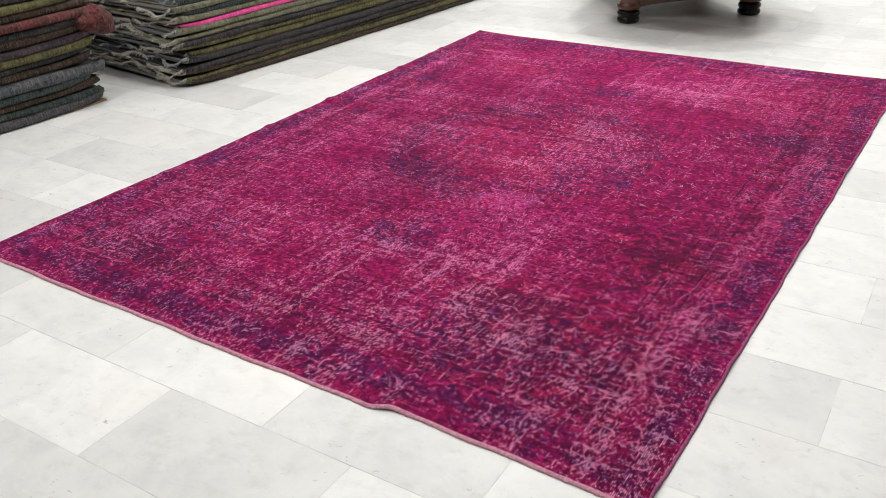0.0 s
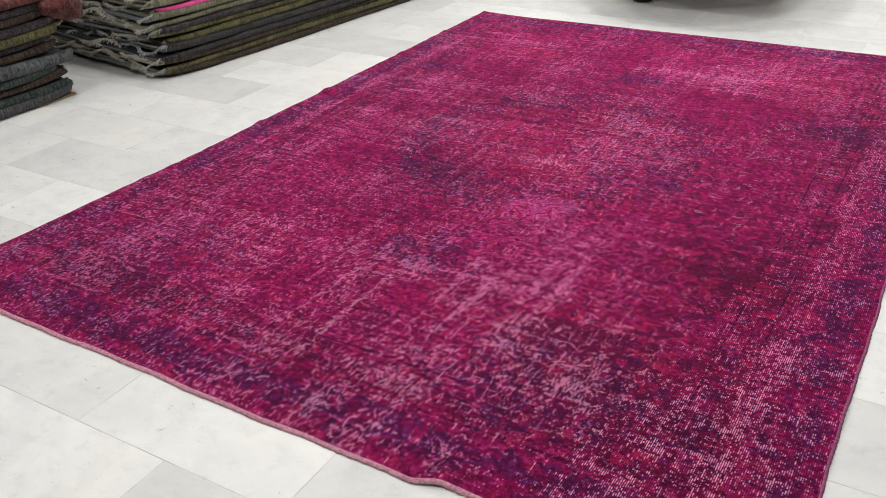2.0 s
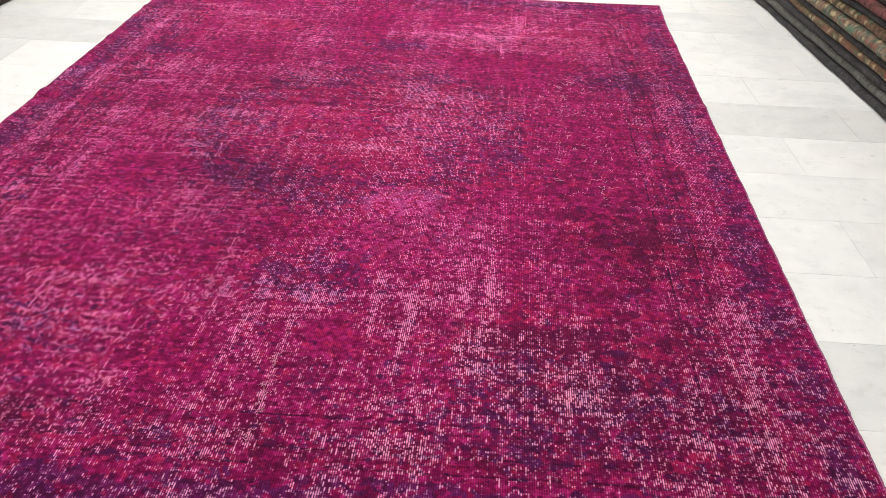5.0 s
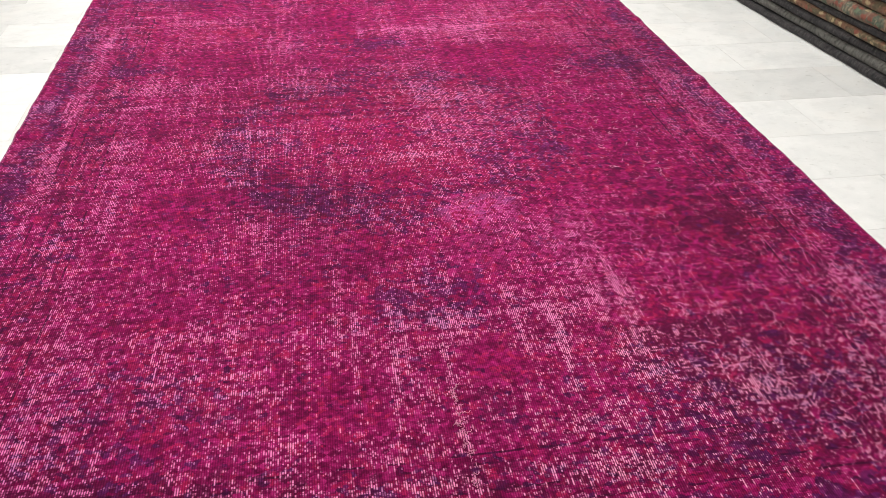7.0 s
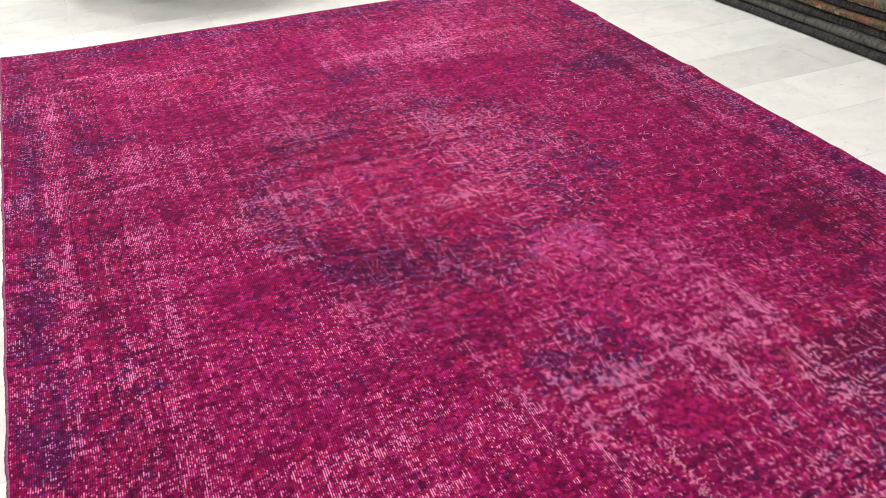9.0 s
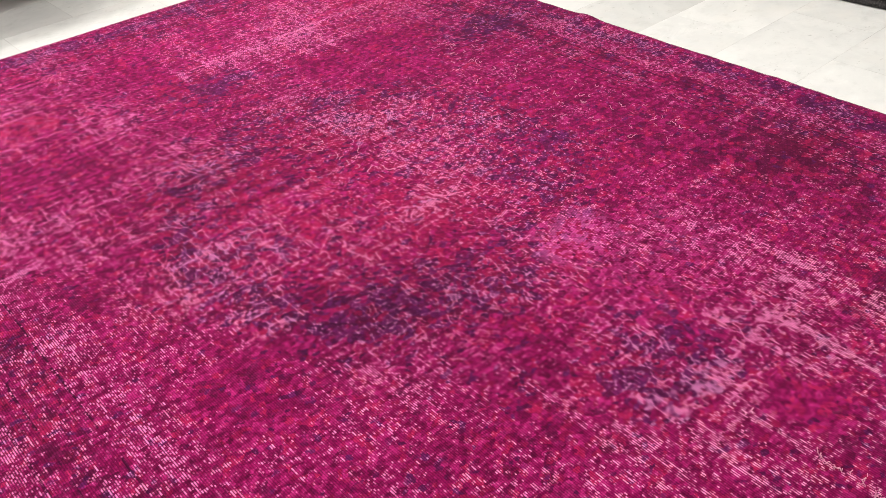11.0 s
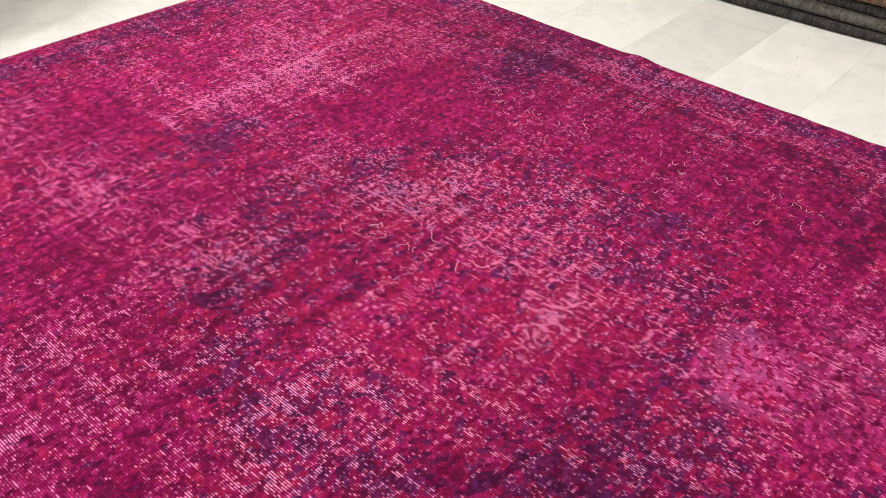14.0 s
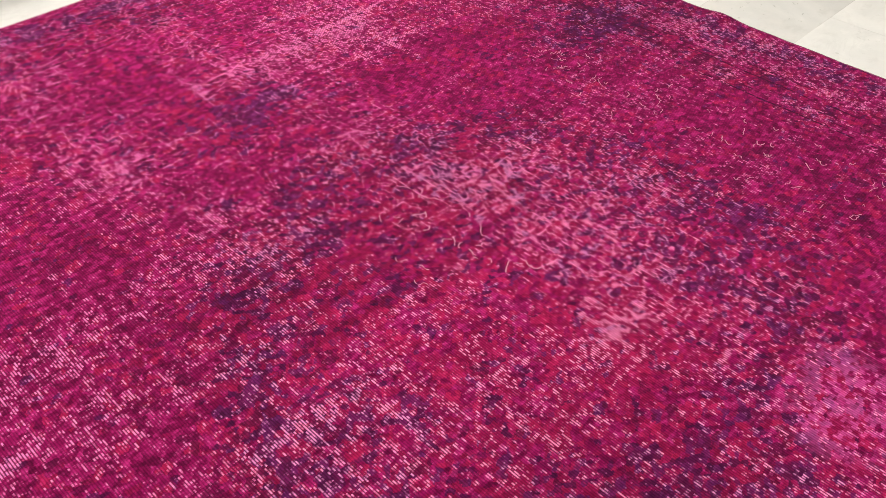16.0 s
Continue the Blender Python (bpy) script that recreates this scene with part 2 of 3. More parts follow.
def stacked_carpet(name, a, b, c, fleck=(0.36, 0.34, 0.30, 1), bold=False):
    """Short worn pile seen at a fold: rows of knots across, patches of two dyes, bare cotton ticks."""
    m = Nodes(name)
    p = m.coords()
    blot = m.noise(m.stretch(p, 1.0, 1.0, 1.0), 13, 3, 0.6, 0.2)
    motif = m.noise(m.stretch(p, 1.0, 1.3, 1.0), 52, 4, 0.65, 0.0)
    knot = m.noise(p, 170, 3, 0.65)
    row = m.noise(m.stretch(p, 1.0, 22, 1.0), 7.0, 3, 0.7)
    colour = m.mix(m.step(blot, 0.42, 0.58), a, b)
    colour = m.mix(m.mul(m.step(motif, 0.54, 0.64), 0.12 if "pink" in name else 0.8), colour, tuple(x * 0.30 for x in a[:3]) + (1,))
    colour = m.mix(m.mul(m.step(m.add(motif, m.mul(m.add(knot, -0.5), 0.8)), 0.44, 0.32), 0.85), colour, c)
    colour = m.mix(m.mul(m.step(m.add(row, m.mul(m.add(knot, -0.5), 1.4)), 0.56, 0.76), 0.10 if "pink" in name else 0.19), colour, fleck)
    if bold:
        n = m.tree.nodes.new("ShaderNodeTexVoronoi")
        n.inputs["Scale"].default_value = 1.0
        m.put(n.inputs["Vector"], m.stretch(p, 30, 26, 38, m.noise(p, 70, 3, 0.6, 0.0, True)))
        pick = m.tree.nodes.new("ShaderNodeSeparateColor")
        m.tree.links.new(n.outputs["Color"], pick.inputs[0])
        flower = m.mix(m.step(pick.outputs[0], 0.45, 0.5), (0.42, 0.33, 0.19, 1), m.mix(m.step(pick.outputs[1], 0.45, 0.5), (0.10, 0.16, 0.105, 1), (0.21, 0.06, 0.045, 1)))
        colour = m.mix(m.mul(m.step(m.add(n.outputs["Distance"], m.mul(knot, 0.25)), 0.62, 0.42), m.mul(m.step(pick.outputs[2], 0.35, 0.5), 0.8)), colour, flower)
    colour = m.mix(1.0, colour, m.mix(m.step(row, 0.36, 0.64), (0.84, 0.84, 0.84, 1), (1.12, 1.12, 1.12, 1)), "MULTIPLY")
    m.set(Base_Color=colour, Roughness=0.92, Specular_IOR_Level=0.05, Sheen_Weight=0.05)
    m.bump(m.add(knot, m.mul(row, 0.6)), 0.4, 0.004)
    return m.material


def wood():
    m = Nodes("varnished_wood")
    p = m.coords()
    grain = m.noise(m.stretch(p, 3, 3, 30), 3.0, 5, 0.6, 0.8)
    m.set(Base_Color=m.mix(m.step(grain, 0.3, 0.7), (0.115, 0.036, 0.013, 1), (0.055, 0.016, 0.007, 1)), Roughness=0.22, Coat_Weight=0.4)
    m.bump(grain, 0.08)
    return m.material


def lacquer():
    m = Nodes("black_lacquer")
    p = m.coords()
    n = m.noise(p, 30, 3)
    m.set(Base_Color=m.mix(n, (0.005, 0.004, 0.004, 1), (0.012, 0.009, 0.008, 1)), Roughness=0.16, Specular_IOR_Level=0.25)
    return m.material


CARDBOARD = yarn("brown_cardboard", (0.20, 0.13, 0.08, 1), (0.27, 0.18, 0.11, 1), 60)
MARBLE, GROUT, PILE, WOOD, LACQUER = marble(), grout(), rug_pile(), wood(), lacquer()
WALL = paint("wall_paint", (0.76, 0.76, 0.75, 1))
CEILING = paint("ceiling_paint", (0.82, 0.81, 0.79, 1), 0.8)
HEM = yarn("pink_hem_cotton", (0.34, 0.13, 0.19, 1), (0.58, 0.32, 0.38, 1), 140)
CORD = yarn("dark_edge_cord", (0.19, 0.045, 0.11, 1), (0.33, 0.11, 0.20, 1), 160)
THREAD = yarn("bare_cotton_thread", (0.62, 0.20, 0.36, 1), (0.78, 0.36, 0.50, 1), 200)
BACKINGS = [yarn("grey_carpet_back", (0.11, 0.114, 0.112, 1), (0.25, 0.255, 0.25, 1), 130), yarn("yellowed_carpet_back", (0.14, 0.137, 0.107, 1), (0.28, 0.275, 0.22, 1), 130),
            yarn("dark_carpet_back", (0.08, 0.083, 0.087, 1), (0.20, 0.207, 0.215, 1), 130)]
GREY_FRINGE = yarn("grey_cotton_fringe", (0.22, 0.23, 0.23, 1), (0.40, 0.41, 0.42, 1), 160)
FRINGE = yarn("undyed_cotton_fringe", (0.30, 0.28, 0.235, 1), (0.50, 0.47, 0.41, 1), 160)

# ---------------------------------------------------------------- the room
X0, X1, Y0, Y1, HIGH = ROOM


def wall(name, x0, x1, y0, y1):
    return tagged(part(name, box(bmesh.new(), x0, x1, y0, y1, 0, HIGH), WALL, smooth=False), "plain off-white painted showroom wall", "wall", kind="structure")


wall("wall_north", X0 - 0.2, X1 + 0.2, Y1, Y1 + 0.2)
wall("wall_south", X0 - 0.2, X1 + 0.2, Y0 - 0.2, Y0)
wall("wall_west", X0 - 0.2, X0, Y0, Y1)
wall("wall_east", X1, X1 + 0.2, Y0, Y1)
tagged(part("ceiling", box(bmesh.new(), X0 - 0.2, X1 + 0.2, Y0 - 0.2, Y1 + 0.2, HIGH, HIGH + 0.15), CEILING, smooth=False), "plain white painted ceiling", "ceiling", kind="structure")
floor = tagged(part("floor", box(bmesh.new(), X0, X1, Y0, Y1, -0.12, -0.0007), GROUT, smooth=False), "pale grey veined marble tile floor, polished", "floor", kind="structure")

# ceiling lamps: round flush fittings
glow = Nodes("lamp_diffuser")
glow.set(Base_Color=(0.9, 0.9, 0.88, 1), Emission_Color=(1.0, 0.95, 0.87, 1), Emission_Strength=4.0)
RIM = paint("lamp_rim", (0.7, 0.7, 0.7, 1), 0.35)
for x, y in LAMP_SPOTS:
    lamp = tagged(new("ceiling_light"), "round white flush ceiling light, switched on", "ceiling light", "ceiling lights")
    lamp.matrix_basis = pose(x, y, HIGH)
    part("frame", lathe(bmesh.new(), [(0.17, -0.03), (0.2, -0.028), (0.205, 0.0), (0.17, 0.0)]), RIM, lamp)
    part("diffuser", lathe(bmesh.new(), [(0.10, -0.042), (0.155, -0.036), (0.168, -0.03)]), glow.material, lamp)
    light = bpy.data.lights.new("ceiling_light_glow", "AREA")
    light.shape, light.size, light.energy, light.color = "DISK", 0.32, LAMP_WATTS, (1.0, 0.99, 0.965)
    new("ceiling_light_glow", light).matrix_basis = pose(x, y, HIGH - 0.06)

# ---------------------------------------------------------------- the rug
RUG_X, RUG_Y, RUG_W, RUG_L, RUG_T = -2.88, 1.42, 2.5, 3.555, 0.007


def value_noise(U, V, fu, fv, seed):
    rng = np.random.default_rng(seed)
    a, b = U * fu + 3.0, V * fv + 3.0
    grid = rng.random((int(a.max()) + 3, int(b.max()) + 3))
    i, j = np.floor(a).astype(int), np.floor(b).astype(int)
    f, g = a - i, b - j
    f, g = f * f * (3 - 2 * f), g * g * (3 - 2 * g)
    return (grid[i, j] * (1 - f) + grid[i + 1, j] * f) * (1 - g) + (grid[i, j + 1] * (1 - f) + grid[i + 1, j + 1] * f) * g


def layered(U, V, fu, fv, seed, octaves=4):
    total, size, amount = 0, 0, 1.0
    for k in range(octaves):
        total = total + amount * value_noise(U, V, fu * 2**k, fv * 2**k, seed + k)
        size, amount = size + amount, amount * 0.55
    return total / size


def skew(U, V):
    """Place on the floor of a point of the rug: it lies a little askew, with uneven sides."""
    left = -0.030 + 0.034 * np.clip(V / 0.95, 0, 1) ** 2
    right = 2.463 + 0.0235 * V + 0.012 * np.clip((V - 3.1) / 0.45, 0, 1) ** 2
    ripple = np.sin(V * 17.0 + 1.2 * np.sin(V * 5.0)) + 0.6 * np.sin(V * 39.0 + 1)
    ripple_r = np.sin(V * 12.0 + 1.6 * np.sin(V * 4.0)) + 0.5 * np.sin(V * 33.0)
    fade = np.clip(1 - U / 0.22, 0, 1) ** 2
    fade_r = np.clip(1 - (RUG_W - U) / 0.22, 0, 1) ** 2
    x = RUG_X + left + (right - left) * U / RUG_W + 0.0016 * ripple * fade - 0.0016 * ripple_r * fade_r
    step = np.clip((U - 1.74) / 0.09, 0, 1)
    step = step * step * (3 - 2 * step)
    hem = -0.002 - 0.0115 * np.minimum(U, 1.78) + 0.026 * step - 0.045 * np.clip(U - 1.84, 0, 1) + 0.0025 * np.sin(U * 9.0) + 0.0015 * np.sin(U * 27.0)
    y = RUG_Y + V + hem * np.clip(1 - V / 0.3, 0, 1) ** 2 + (0.012 * (1 - U / RUG_W) - 0.022 * np.clip(U / 0.3, 0, 1) * np.clip((RUG_W - U) / 0.3, 0, 1)) * np.clip((V - 3.2) / 0.35, 0, 1)
    lift = 0.004 * np.clip(ripple, 0, 1.6) ** 2 * fade ** 2 * np.clip((V - 0.5) / 0.4, 0, 1) + 0.004 * np.clip(ripple_r, 0, 1.5) ** 2 * fade_r ** 2
    lift = lift + 0.006 * np.exp(-(((U - 1.80) / 0.035) ** 2)) * np.clip(1 - V / 0.12, 0, 1)
    z = RUG_T + lift + 0.0012 * np.sin(V * 9 + U * 3) * np.sin(U * 5 + V)
    return x, y, z


NU, NV = 341, 485
us, vs = np.linspace(0, RUG_W, NU), np.linspace(0, RUG_L, NV)
U, V = np.meshgrid(us, vs, indexing="ij")
N1, N2, N3 = layered(U, V, 7, 7, 11), layered(U, V, 16, 16, 31), layered(U, V, 4, 4, 51)
Ud, Vd = U + (N1 - 0.5) * 0.10 + (N2 - 0.5) * 0.04, V + (N3 - 0.5) * 0.10 + (layered(U, V, 15, 15, 71) - 0.5) * 0.05


def blob(f, u, v, ru, rv, amount, hard=1.0):
    r = ((Ud - u) / ru) ** 2 + ((Vd - v) / rv) ** 2
    f += amount * np.exp(-(r ** hard))


def patch(f, u0, u1, v0, v1, amount, edge=0.02):
    a = np.clip((Ud - u0) / edge + 0.5, 0, 1) * np.clip((u1 - Ud) / edge + 0.5, 0, 1)
    b = np.clip((Vd - v0) / edge + 0.5, 0, 1) * np.clip((v1 - Vd) / edge + 0.5, 0, 1)
    f += amount * a * b


def streak(f, u0, v0, u1, v1, width, amount):
    du, dv = u1 - u0, v1 - v0
    k = np.clip(((U - u0) * du + (V - v0) * dv) / (du * du + dv * dv), 0, 1)
    d = np.hypot(U + (N2 - 0.5) * width * 2.2 - u0 - k * du, V + (N1 - 0.5) * width - v0 - k * dv) / 1.25
    f += 0.95 * amount * np.exp(-(d / width) ** 2) * (0.55 + 0.9 * N2)


cols = layered(U, V, 14, 1.1, 101)
rows = layered(U, V, 1.6, 16, 121)
wear = 0.19 + 0.60 * (cols - 0.5) + 0.50 * (rows - 0.5) + 0.4 * (N1 - 0.5)
navy = np.full_like(U, -0.17) + 0.25 * (N3 - 0.5)
red = 0.06 + 0.3 * (layered(U, V, 5, 5, 141) - 0.5)
lilac, solid, dark = np.zeros_like(U), np.zeros_like(U), np.zeros_like(U)
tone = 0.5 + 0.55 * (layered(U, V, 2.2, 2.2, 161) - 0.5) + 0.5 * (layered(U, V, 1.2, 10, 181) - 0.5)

# tone falls towards the near end, rises towards the far end, with patches
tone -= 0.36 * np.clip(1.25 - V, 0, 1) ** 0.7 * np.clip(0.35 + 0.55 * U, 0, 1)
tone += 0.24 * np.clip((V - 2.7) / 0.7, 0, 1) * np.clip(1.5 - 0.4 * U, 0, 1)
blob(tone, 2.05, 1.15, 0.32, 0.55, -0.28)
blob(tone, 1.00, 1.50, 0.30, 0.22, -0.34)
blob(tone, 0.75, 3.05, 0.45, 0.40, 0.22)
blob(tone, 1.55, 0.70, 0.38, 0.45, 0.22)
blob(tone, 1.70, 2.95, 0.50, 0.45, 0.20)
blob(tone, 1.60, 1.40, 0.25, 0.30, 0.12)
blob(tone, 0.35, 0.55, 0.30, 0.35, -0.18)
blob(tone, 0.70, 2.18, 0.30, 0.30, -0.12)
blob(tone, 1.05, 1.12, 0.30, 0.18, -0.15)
# border: outer navy band, guard stripes and a red inner band
edge = np.minimum(np.minimum(Ud, RUG_W - Ud), np.minimum(Vd, RUG_L - Vd))
outer = np.clip(1 - np.abs(edge - 0.075) / 0.085, 0, 1)
inner = np.clip(1 - np.abs(edge - 0.245) / 0.085, 0, 1)
navy += 0.62 * outer * (0.45 + 1.1 * N1)
wear += 0.08 * outer
navy += 0.50 * inner * N2
red += 0.25 * inner
dark += 0.30 * inner + 0.20 * outer
streak(wear, 0.157, 2.9, 0.157, 1.3, 0.012, 0.30)
streak(wear, 0.262, 2.5, 0.262, 1.2, 0.012, 0.28)
streak(wear, 2.305, 0.05, 2.33, 0.75, 0.030, 0.30)
streak(wear, 2.33, 0.75, 2.355, 2.6, 0.026, 0.30)
# medallion with its pendants
r = np.hypot((Ud - 1.24) / 0.60, (Vd - 1.80) / 0.62)
medal = np.clip((1.0 - r) / 0.12 + 0.5, 0, 1)
ring = np.exp(-(((r - 0.86) / 0.17) ** 2))
navy += 0.31 * medal + 0.06 * ring
red += 0.34 * medal
wear += 0.08 * medal
dark += 0.25 * ring
for v in (0.86, 2.70):
    blob(navy, 1.22, v, 0.18, 0.12, 0.55, 1.5)
    blob(red, 1.15, v, 0.13, 0.12, 0.4)
for u, v, ru, rv, k in ((0.69, 1.84, 0.06, 0.12, 0.5), (0.76, 1.54, 0.07, 0.06, 0.5), (0.81, 1.39, 0.09, 0.05, 0.5), (0.95, 1.38, 0.10, 0.06, 0.6), (1.08, 1.36, 0.09, 0.05, 0.5), (1.55, 1.60, 0.06, 0.08, 0.5),
                        (1.69, 1.59, 0.12, 0.06, 0.5), (1.66, 1.74, 0.07, 0.06, 0.3), (0.91, 2.24, 0.10, 0.06, 0.4), (1.10, 2.42, 0.14, 0.06, 0.4), (1.46, 2.28, 0.12, 0.06, 0.4), (1.28, 2.71, 0.08, 0.05, 0.5)):
    blob(navy, u, v, ru * 1.2, rv * 1.2, k * 0.5)
for u, v, ru, rv, k in ((1.24, 1.72, 0.22, 0.20, 0.10), (1.02, 2.24, 0.10, 0.06, 0.30), (1.66, 1.85, 0.11, 0.10, 0.32), (1.25, 1.60, 0.08, 0.06, 0.22), (1.51, 2.09, 0.14, 0.05, 0.32), (1.32, 2.18, 0.10, 0.05, 0.22)):
    blob(wear, u, v, ru, rv, k)
blob(red, 1.27, 1.60, 0.10, 0.09, 0.45)
blob(red, 0.62, 1.79, 0.10, 0.14, 0.35)
blob(navy, 1.22, 1.75, 0.28, 0.24, -0.20)
patch(lilac, 1.31, 1.53, 1.19, 1.33, 0.50, 0.06)
patch(wear, 1.27, 1.53, 1.19, 1.31, -0.08, 0.03)
patch(navy, 1.26, 1.54, 1.18, 1.32, -0.25, 0.04)
patch(lilac, 1.34, 1.75, 0.95, 1.20, 0.14, 0.10)
# corner pieces of the old field
blob(navy, 1.85, 0.42, 0.42, 0.16, 0.42, 2)
blob(dark, 1.95, 0.50, 0.32, 0.22, 0.55, 2)
blob(red, 1.86, 0.58, 0.30, 0.22, 0.30, 2)
blob(dark, 1.80, 0.61, 0.10, 0.06, 0.5)
blob(red, 2.12, 1.05, 0.14, 0.14, 0.45)
blob(dark, 2.12, 1.08, 0.14, 0.22, 0.55)
blob(navy, 0.55, 0.50, 0.25, 0.24, 0.34, 2)
blob(dark, 0.50, 0.28, 0.30, 0.09, 0.5)
blob(red, 0.60, 0.55, 0.25, 0.25, 0.25)
blob(red, 2.02, 2.92, 0.26, 0.22, 0.45)
blob(red, 0.45, 2.95, 0.25, 0.25, 0.22)
blob(navy, 2.20, 2.38, 0.19, 0.12, 0.55, 1.5)
blob(dark, 2.20, 2.38, 0.16, 0.10, 0.6)
blob(navy, 0.29, 2.48, 0.14, 0.06, 0.6)
blob(navy, 0.08, 1.06, 0.08, 0.06, 0.5)
for k in range(14):
    blob(navy, 0.30 + 0.145 * k + 0.03 * math.sin(k * 2.3), 0.12 + 0.015 * math.sin(k * 5), 0.055, 0.042, 0.55)
    blob(navy, 0.20 + 0.165 * k, 3.43, 0.06, 0.04, 0.55)
    blob(navy, 0.07, 0.35 + 0.21 * k + 0.04 * math.sin(k * 3), 0.05, 0.06, 0.2)
    blob(navy, 2.43, 0.30 + 0.22 * k + 0.04 * math.sin(k * 4), 0.05, 0.06, 0.28)
# unworn and worn patches
solid_patches = ((1.08, 1.19, 2.80, 3.10, 0.8), (1.26, 1.40, 0.52, 0.67, 0.95), (1.58, 1.66, 0.60, 0.69, 0.8), (0.95, 1.12, 1.10, 1.24, 0.6))
blob(solid, 0.84, 0.752, 0.064, 0.034, 0.95, 4)
for u0, u1, v0, v1, k in solid_patches:
    patch(solid, u0, u1, v0, v1, k, 0.03)
blob(wear, 1.98, 1.45, 0.22, 0.72, -0.36)
blob(wear, 0.98, 1.52, 0.22, 0.16, -0.15)
streak(wear, 1.93, 0.73, 1.94, 0.57, 0.014, 0.36)
streak(wear, 1.94, 0.57, 1.96, 0.36, 0.018, 0.26)
blob(solid, 1.86, 1.62, 0.10, 0.10, 0.35)
blob(solid, 1.95, 2.05, 0.10, 0.12, 0.35)
blob(dark, 1.95, 1.45, 0.14, 0.25, 0.15)
patch(wear, 0.50, 0.80, 2.22, 2.68, -0.24, 0.12)
patch(wear, 0.50, 0.70, 1.25, 1.50, -0.26, 0.10)
blob(wear, 1.00, 2.18, 0.16, 0.12, -0.14)
blob(wear, 1.27, 1.66, 0.10, 0.08, -0.08)
patch(wear, 1.50, 1.95, 2.20, 2.62, -0.22, 0.12)
patch(wear, 1.20, 2.02, 2.68, 3.12, 0.08, 0.08)
blob(wear, 0.55, 3.02, 0.14, 0.12, 0.30)
blob(red, 0.74, 2.87, 0.09, 0.06, 0.55)
blob(red, 0.60, 2.92, 0.08, 0.06, 0.40)
blob(wear, 1.10, 2.95, 0.25, 0.22, -0.30)
blob(wear, 1.80, 2.55, 0.28, 0.12, -0.30)
blob(wear, 1.05, 0.52, 0.22, 0.17, -0.25)
blob(wear, 1.45, 0.50, 0.14, 0.22, -0.15)
blob(wear, 0.60, 1.20, 0.22, 0.20, -0.15)
blob(wear, 1.70, 2.87, 0.28, 0.12, 0.26)
blob(wear, 0.45, 0.52, 0.14, 0.10, 0.18)
blob(wear, 0.62, 0.76, 0.30, 0.05, 0.15)
blob(wear, 0.54, 2.28, 0.25, 0.08, 0.28)
blob(wear, 1.94, 0.70, 0.06, 0.03, 0.30)
blob(wear, 1.58, 0.62, 0.34, 0.36, 0.12)
blob(wear, 1.55, 0.98, 0.28, 0.22, -0.12)
blob(wear, 2.05, 0.30, 0.30, 0.18, 0.12)
streak(wear, 1.90, 0.42, 1.92, 0.56, 0.014, 0.30)
streak(wear, 1.15, 0.75, 1.72, 0.77, 0.020, 0.20)
streak(wear, 0.47, 0.79, 1.41, 0.72, 0.012, 0.26)
streak(wear, 1.71, 0.87, 1.71, 0.66, 0.018, 0.32)
streak(wear, 1.00, 0.80, 0.99, 1.20, 0.014, 0.29)
streak(wear, 1.240, 0.22, 1.236, 0.66, 0.008, 0.55)
streak(wear, 0.30, 2.12, 0.55, 2.15, 0.012, 0.5)
streak(wear, 1.21, 2.78, 1.21, 3.10, 0.012, 0.45)
streak(wear, 1.64, 0.55, 1.66, 1.00, 0.02, 0.3)
streak(wear, 1.50, 0.25, 1.52, 0.75, 0.012, 0.3)

# dark creases along the weft
for u, v, n in ((0.86, 1.985, 0.62), (0.92, 2.05, 0.58), (0.80, 2.115, 0.30), (0.84, 2.19, 0.50), (1.10, 1.93, 0.25)):
    streak(tone, u, v, u + n, v + 0.006, 0.007, -0.50)
    streak(wear, u, v, u + n, v + 0.006, 0.008, -0.50)
# thin bare lines along warp and weft
rng = random.Random(40)
for k in range(34):
    u, v, n = rng.uniform(0.1, 2.3), rng.uniform(0.1, 3.2), rng.uniform(0.12, 0.45)
    streak(wear, u, v, u + rng.uniform(-0.012, 0.012), v + n, rng.uniform(0.007, 0.012), rng.uniform(0.18, 0.40))
for k in range(30):
    u, v, n = rng.uniform(0.05, 2.1), rng.uniform(0.1, 3.4), rng.uniform(0.12, 0.50)
    streak(wear, u, v, u + n, v + rng.uniform(-0.012, 0.012), rng.uniform(0.006, 0.011), rng.uniform(0.16, 0.36))

rug = tagged(new("rug"), "large worn magenta overdyed rug with faded navy medallion", "rug")
rug.matrix_basis = pose(RUG_X, RUG_Y, 0)
PX, PY, PZ = skew(U, V)
verts = np.stack((PX - RUG_X, PY - RUG_Y, PZ), -1).reshape(-1, 3)
ids = np.arange(NU * NV).reshape(NU, NV)
quads = np.stack((ids[:-1, :-1], ids[1:, :-1], ids[1:, 1:], ids[:-1, 1:]), -1).reshape(-1, 4)
pile = bpy.data.meshes.new("woven_field")
pile.vertices.add(len(verts))
pile.vertices.foreach_set("co", verts.astype(np.float32).ravel())
pile.loops.add(quads.size)
pile.loops.foreach_set("vertex_index", quads.ravel().astype(np.int32))
pile.polygons.add(len(quads))
pile.polygons.foreach_set("loop_start", np.arange(0, quads.size, 4, dtype=np.int32))
pile.update(calc_edges=True)
bleach = np.clip((1.0 - V) / 0.6, 0, 1) * np.clip((U - 0.5) / 1.2, 0, 1) + 0.35 * np.clip(outer, 0, 1) + 0.15 * medal
last_of = {"field_a": np.clip(bleach, 0, 1), "field_b": np.ones_like(U), "field_c": np.minimum(np.minimum(U, RUG_W - U), np.minimum(V, RUG_L - V))}
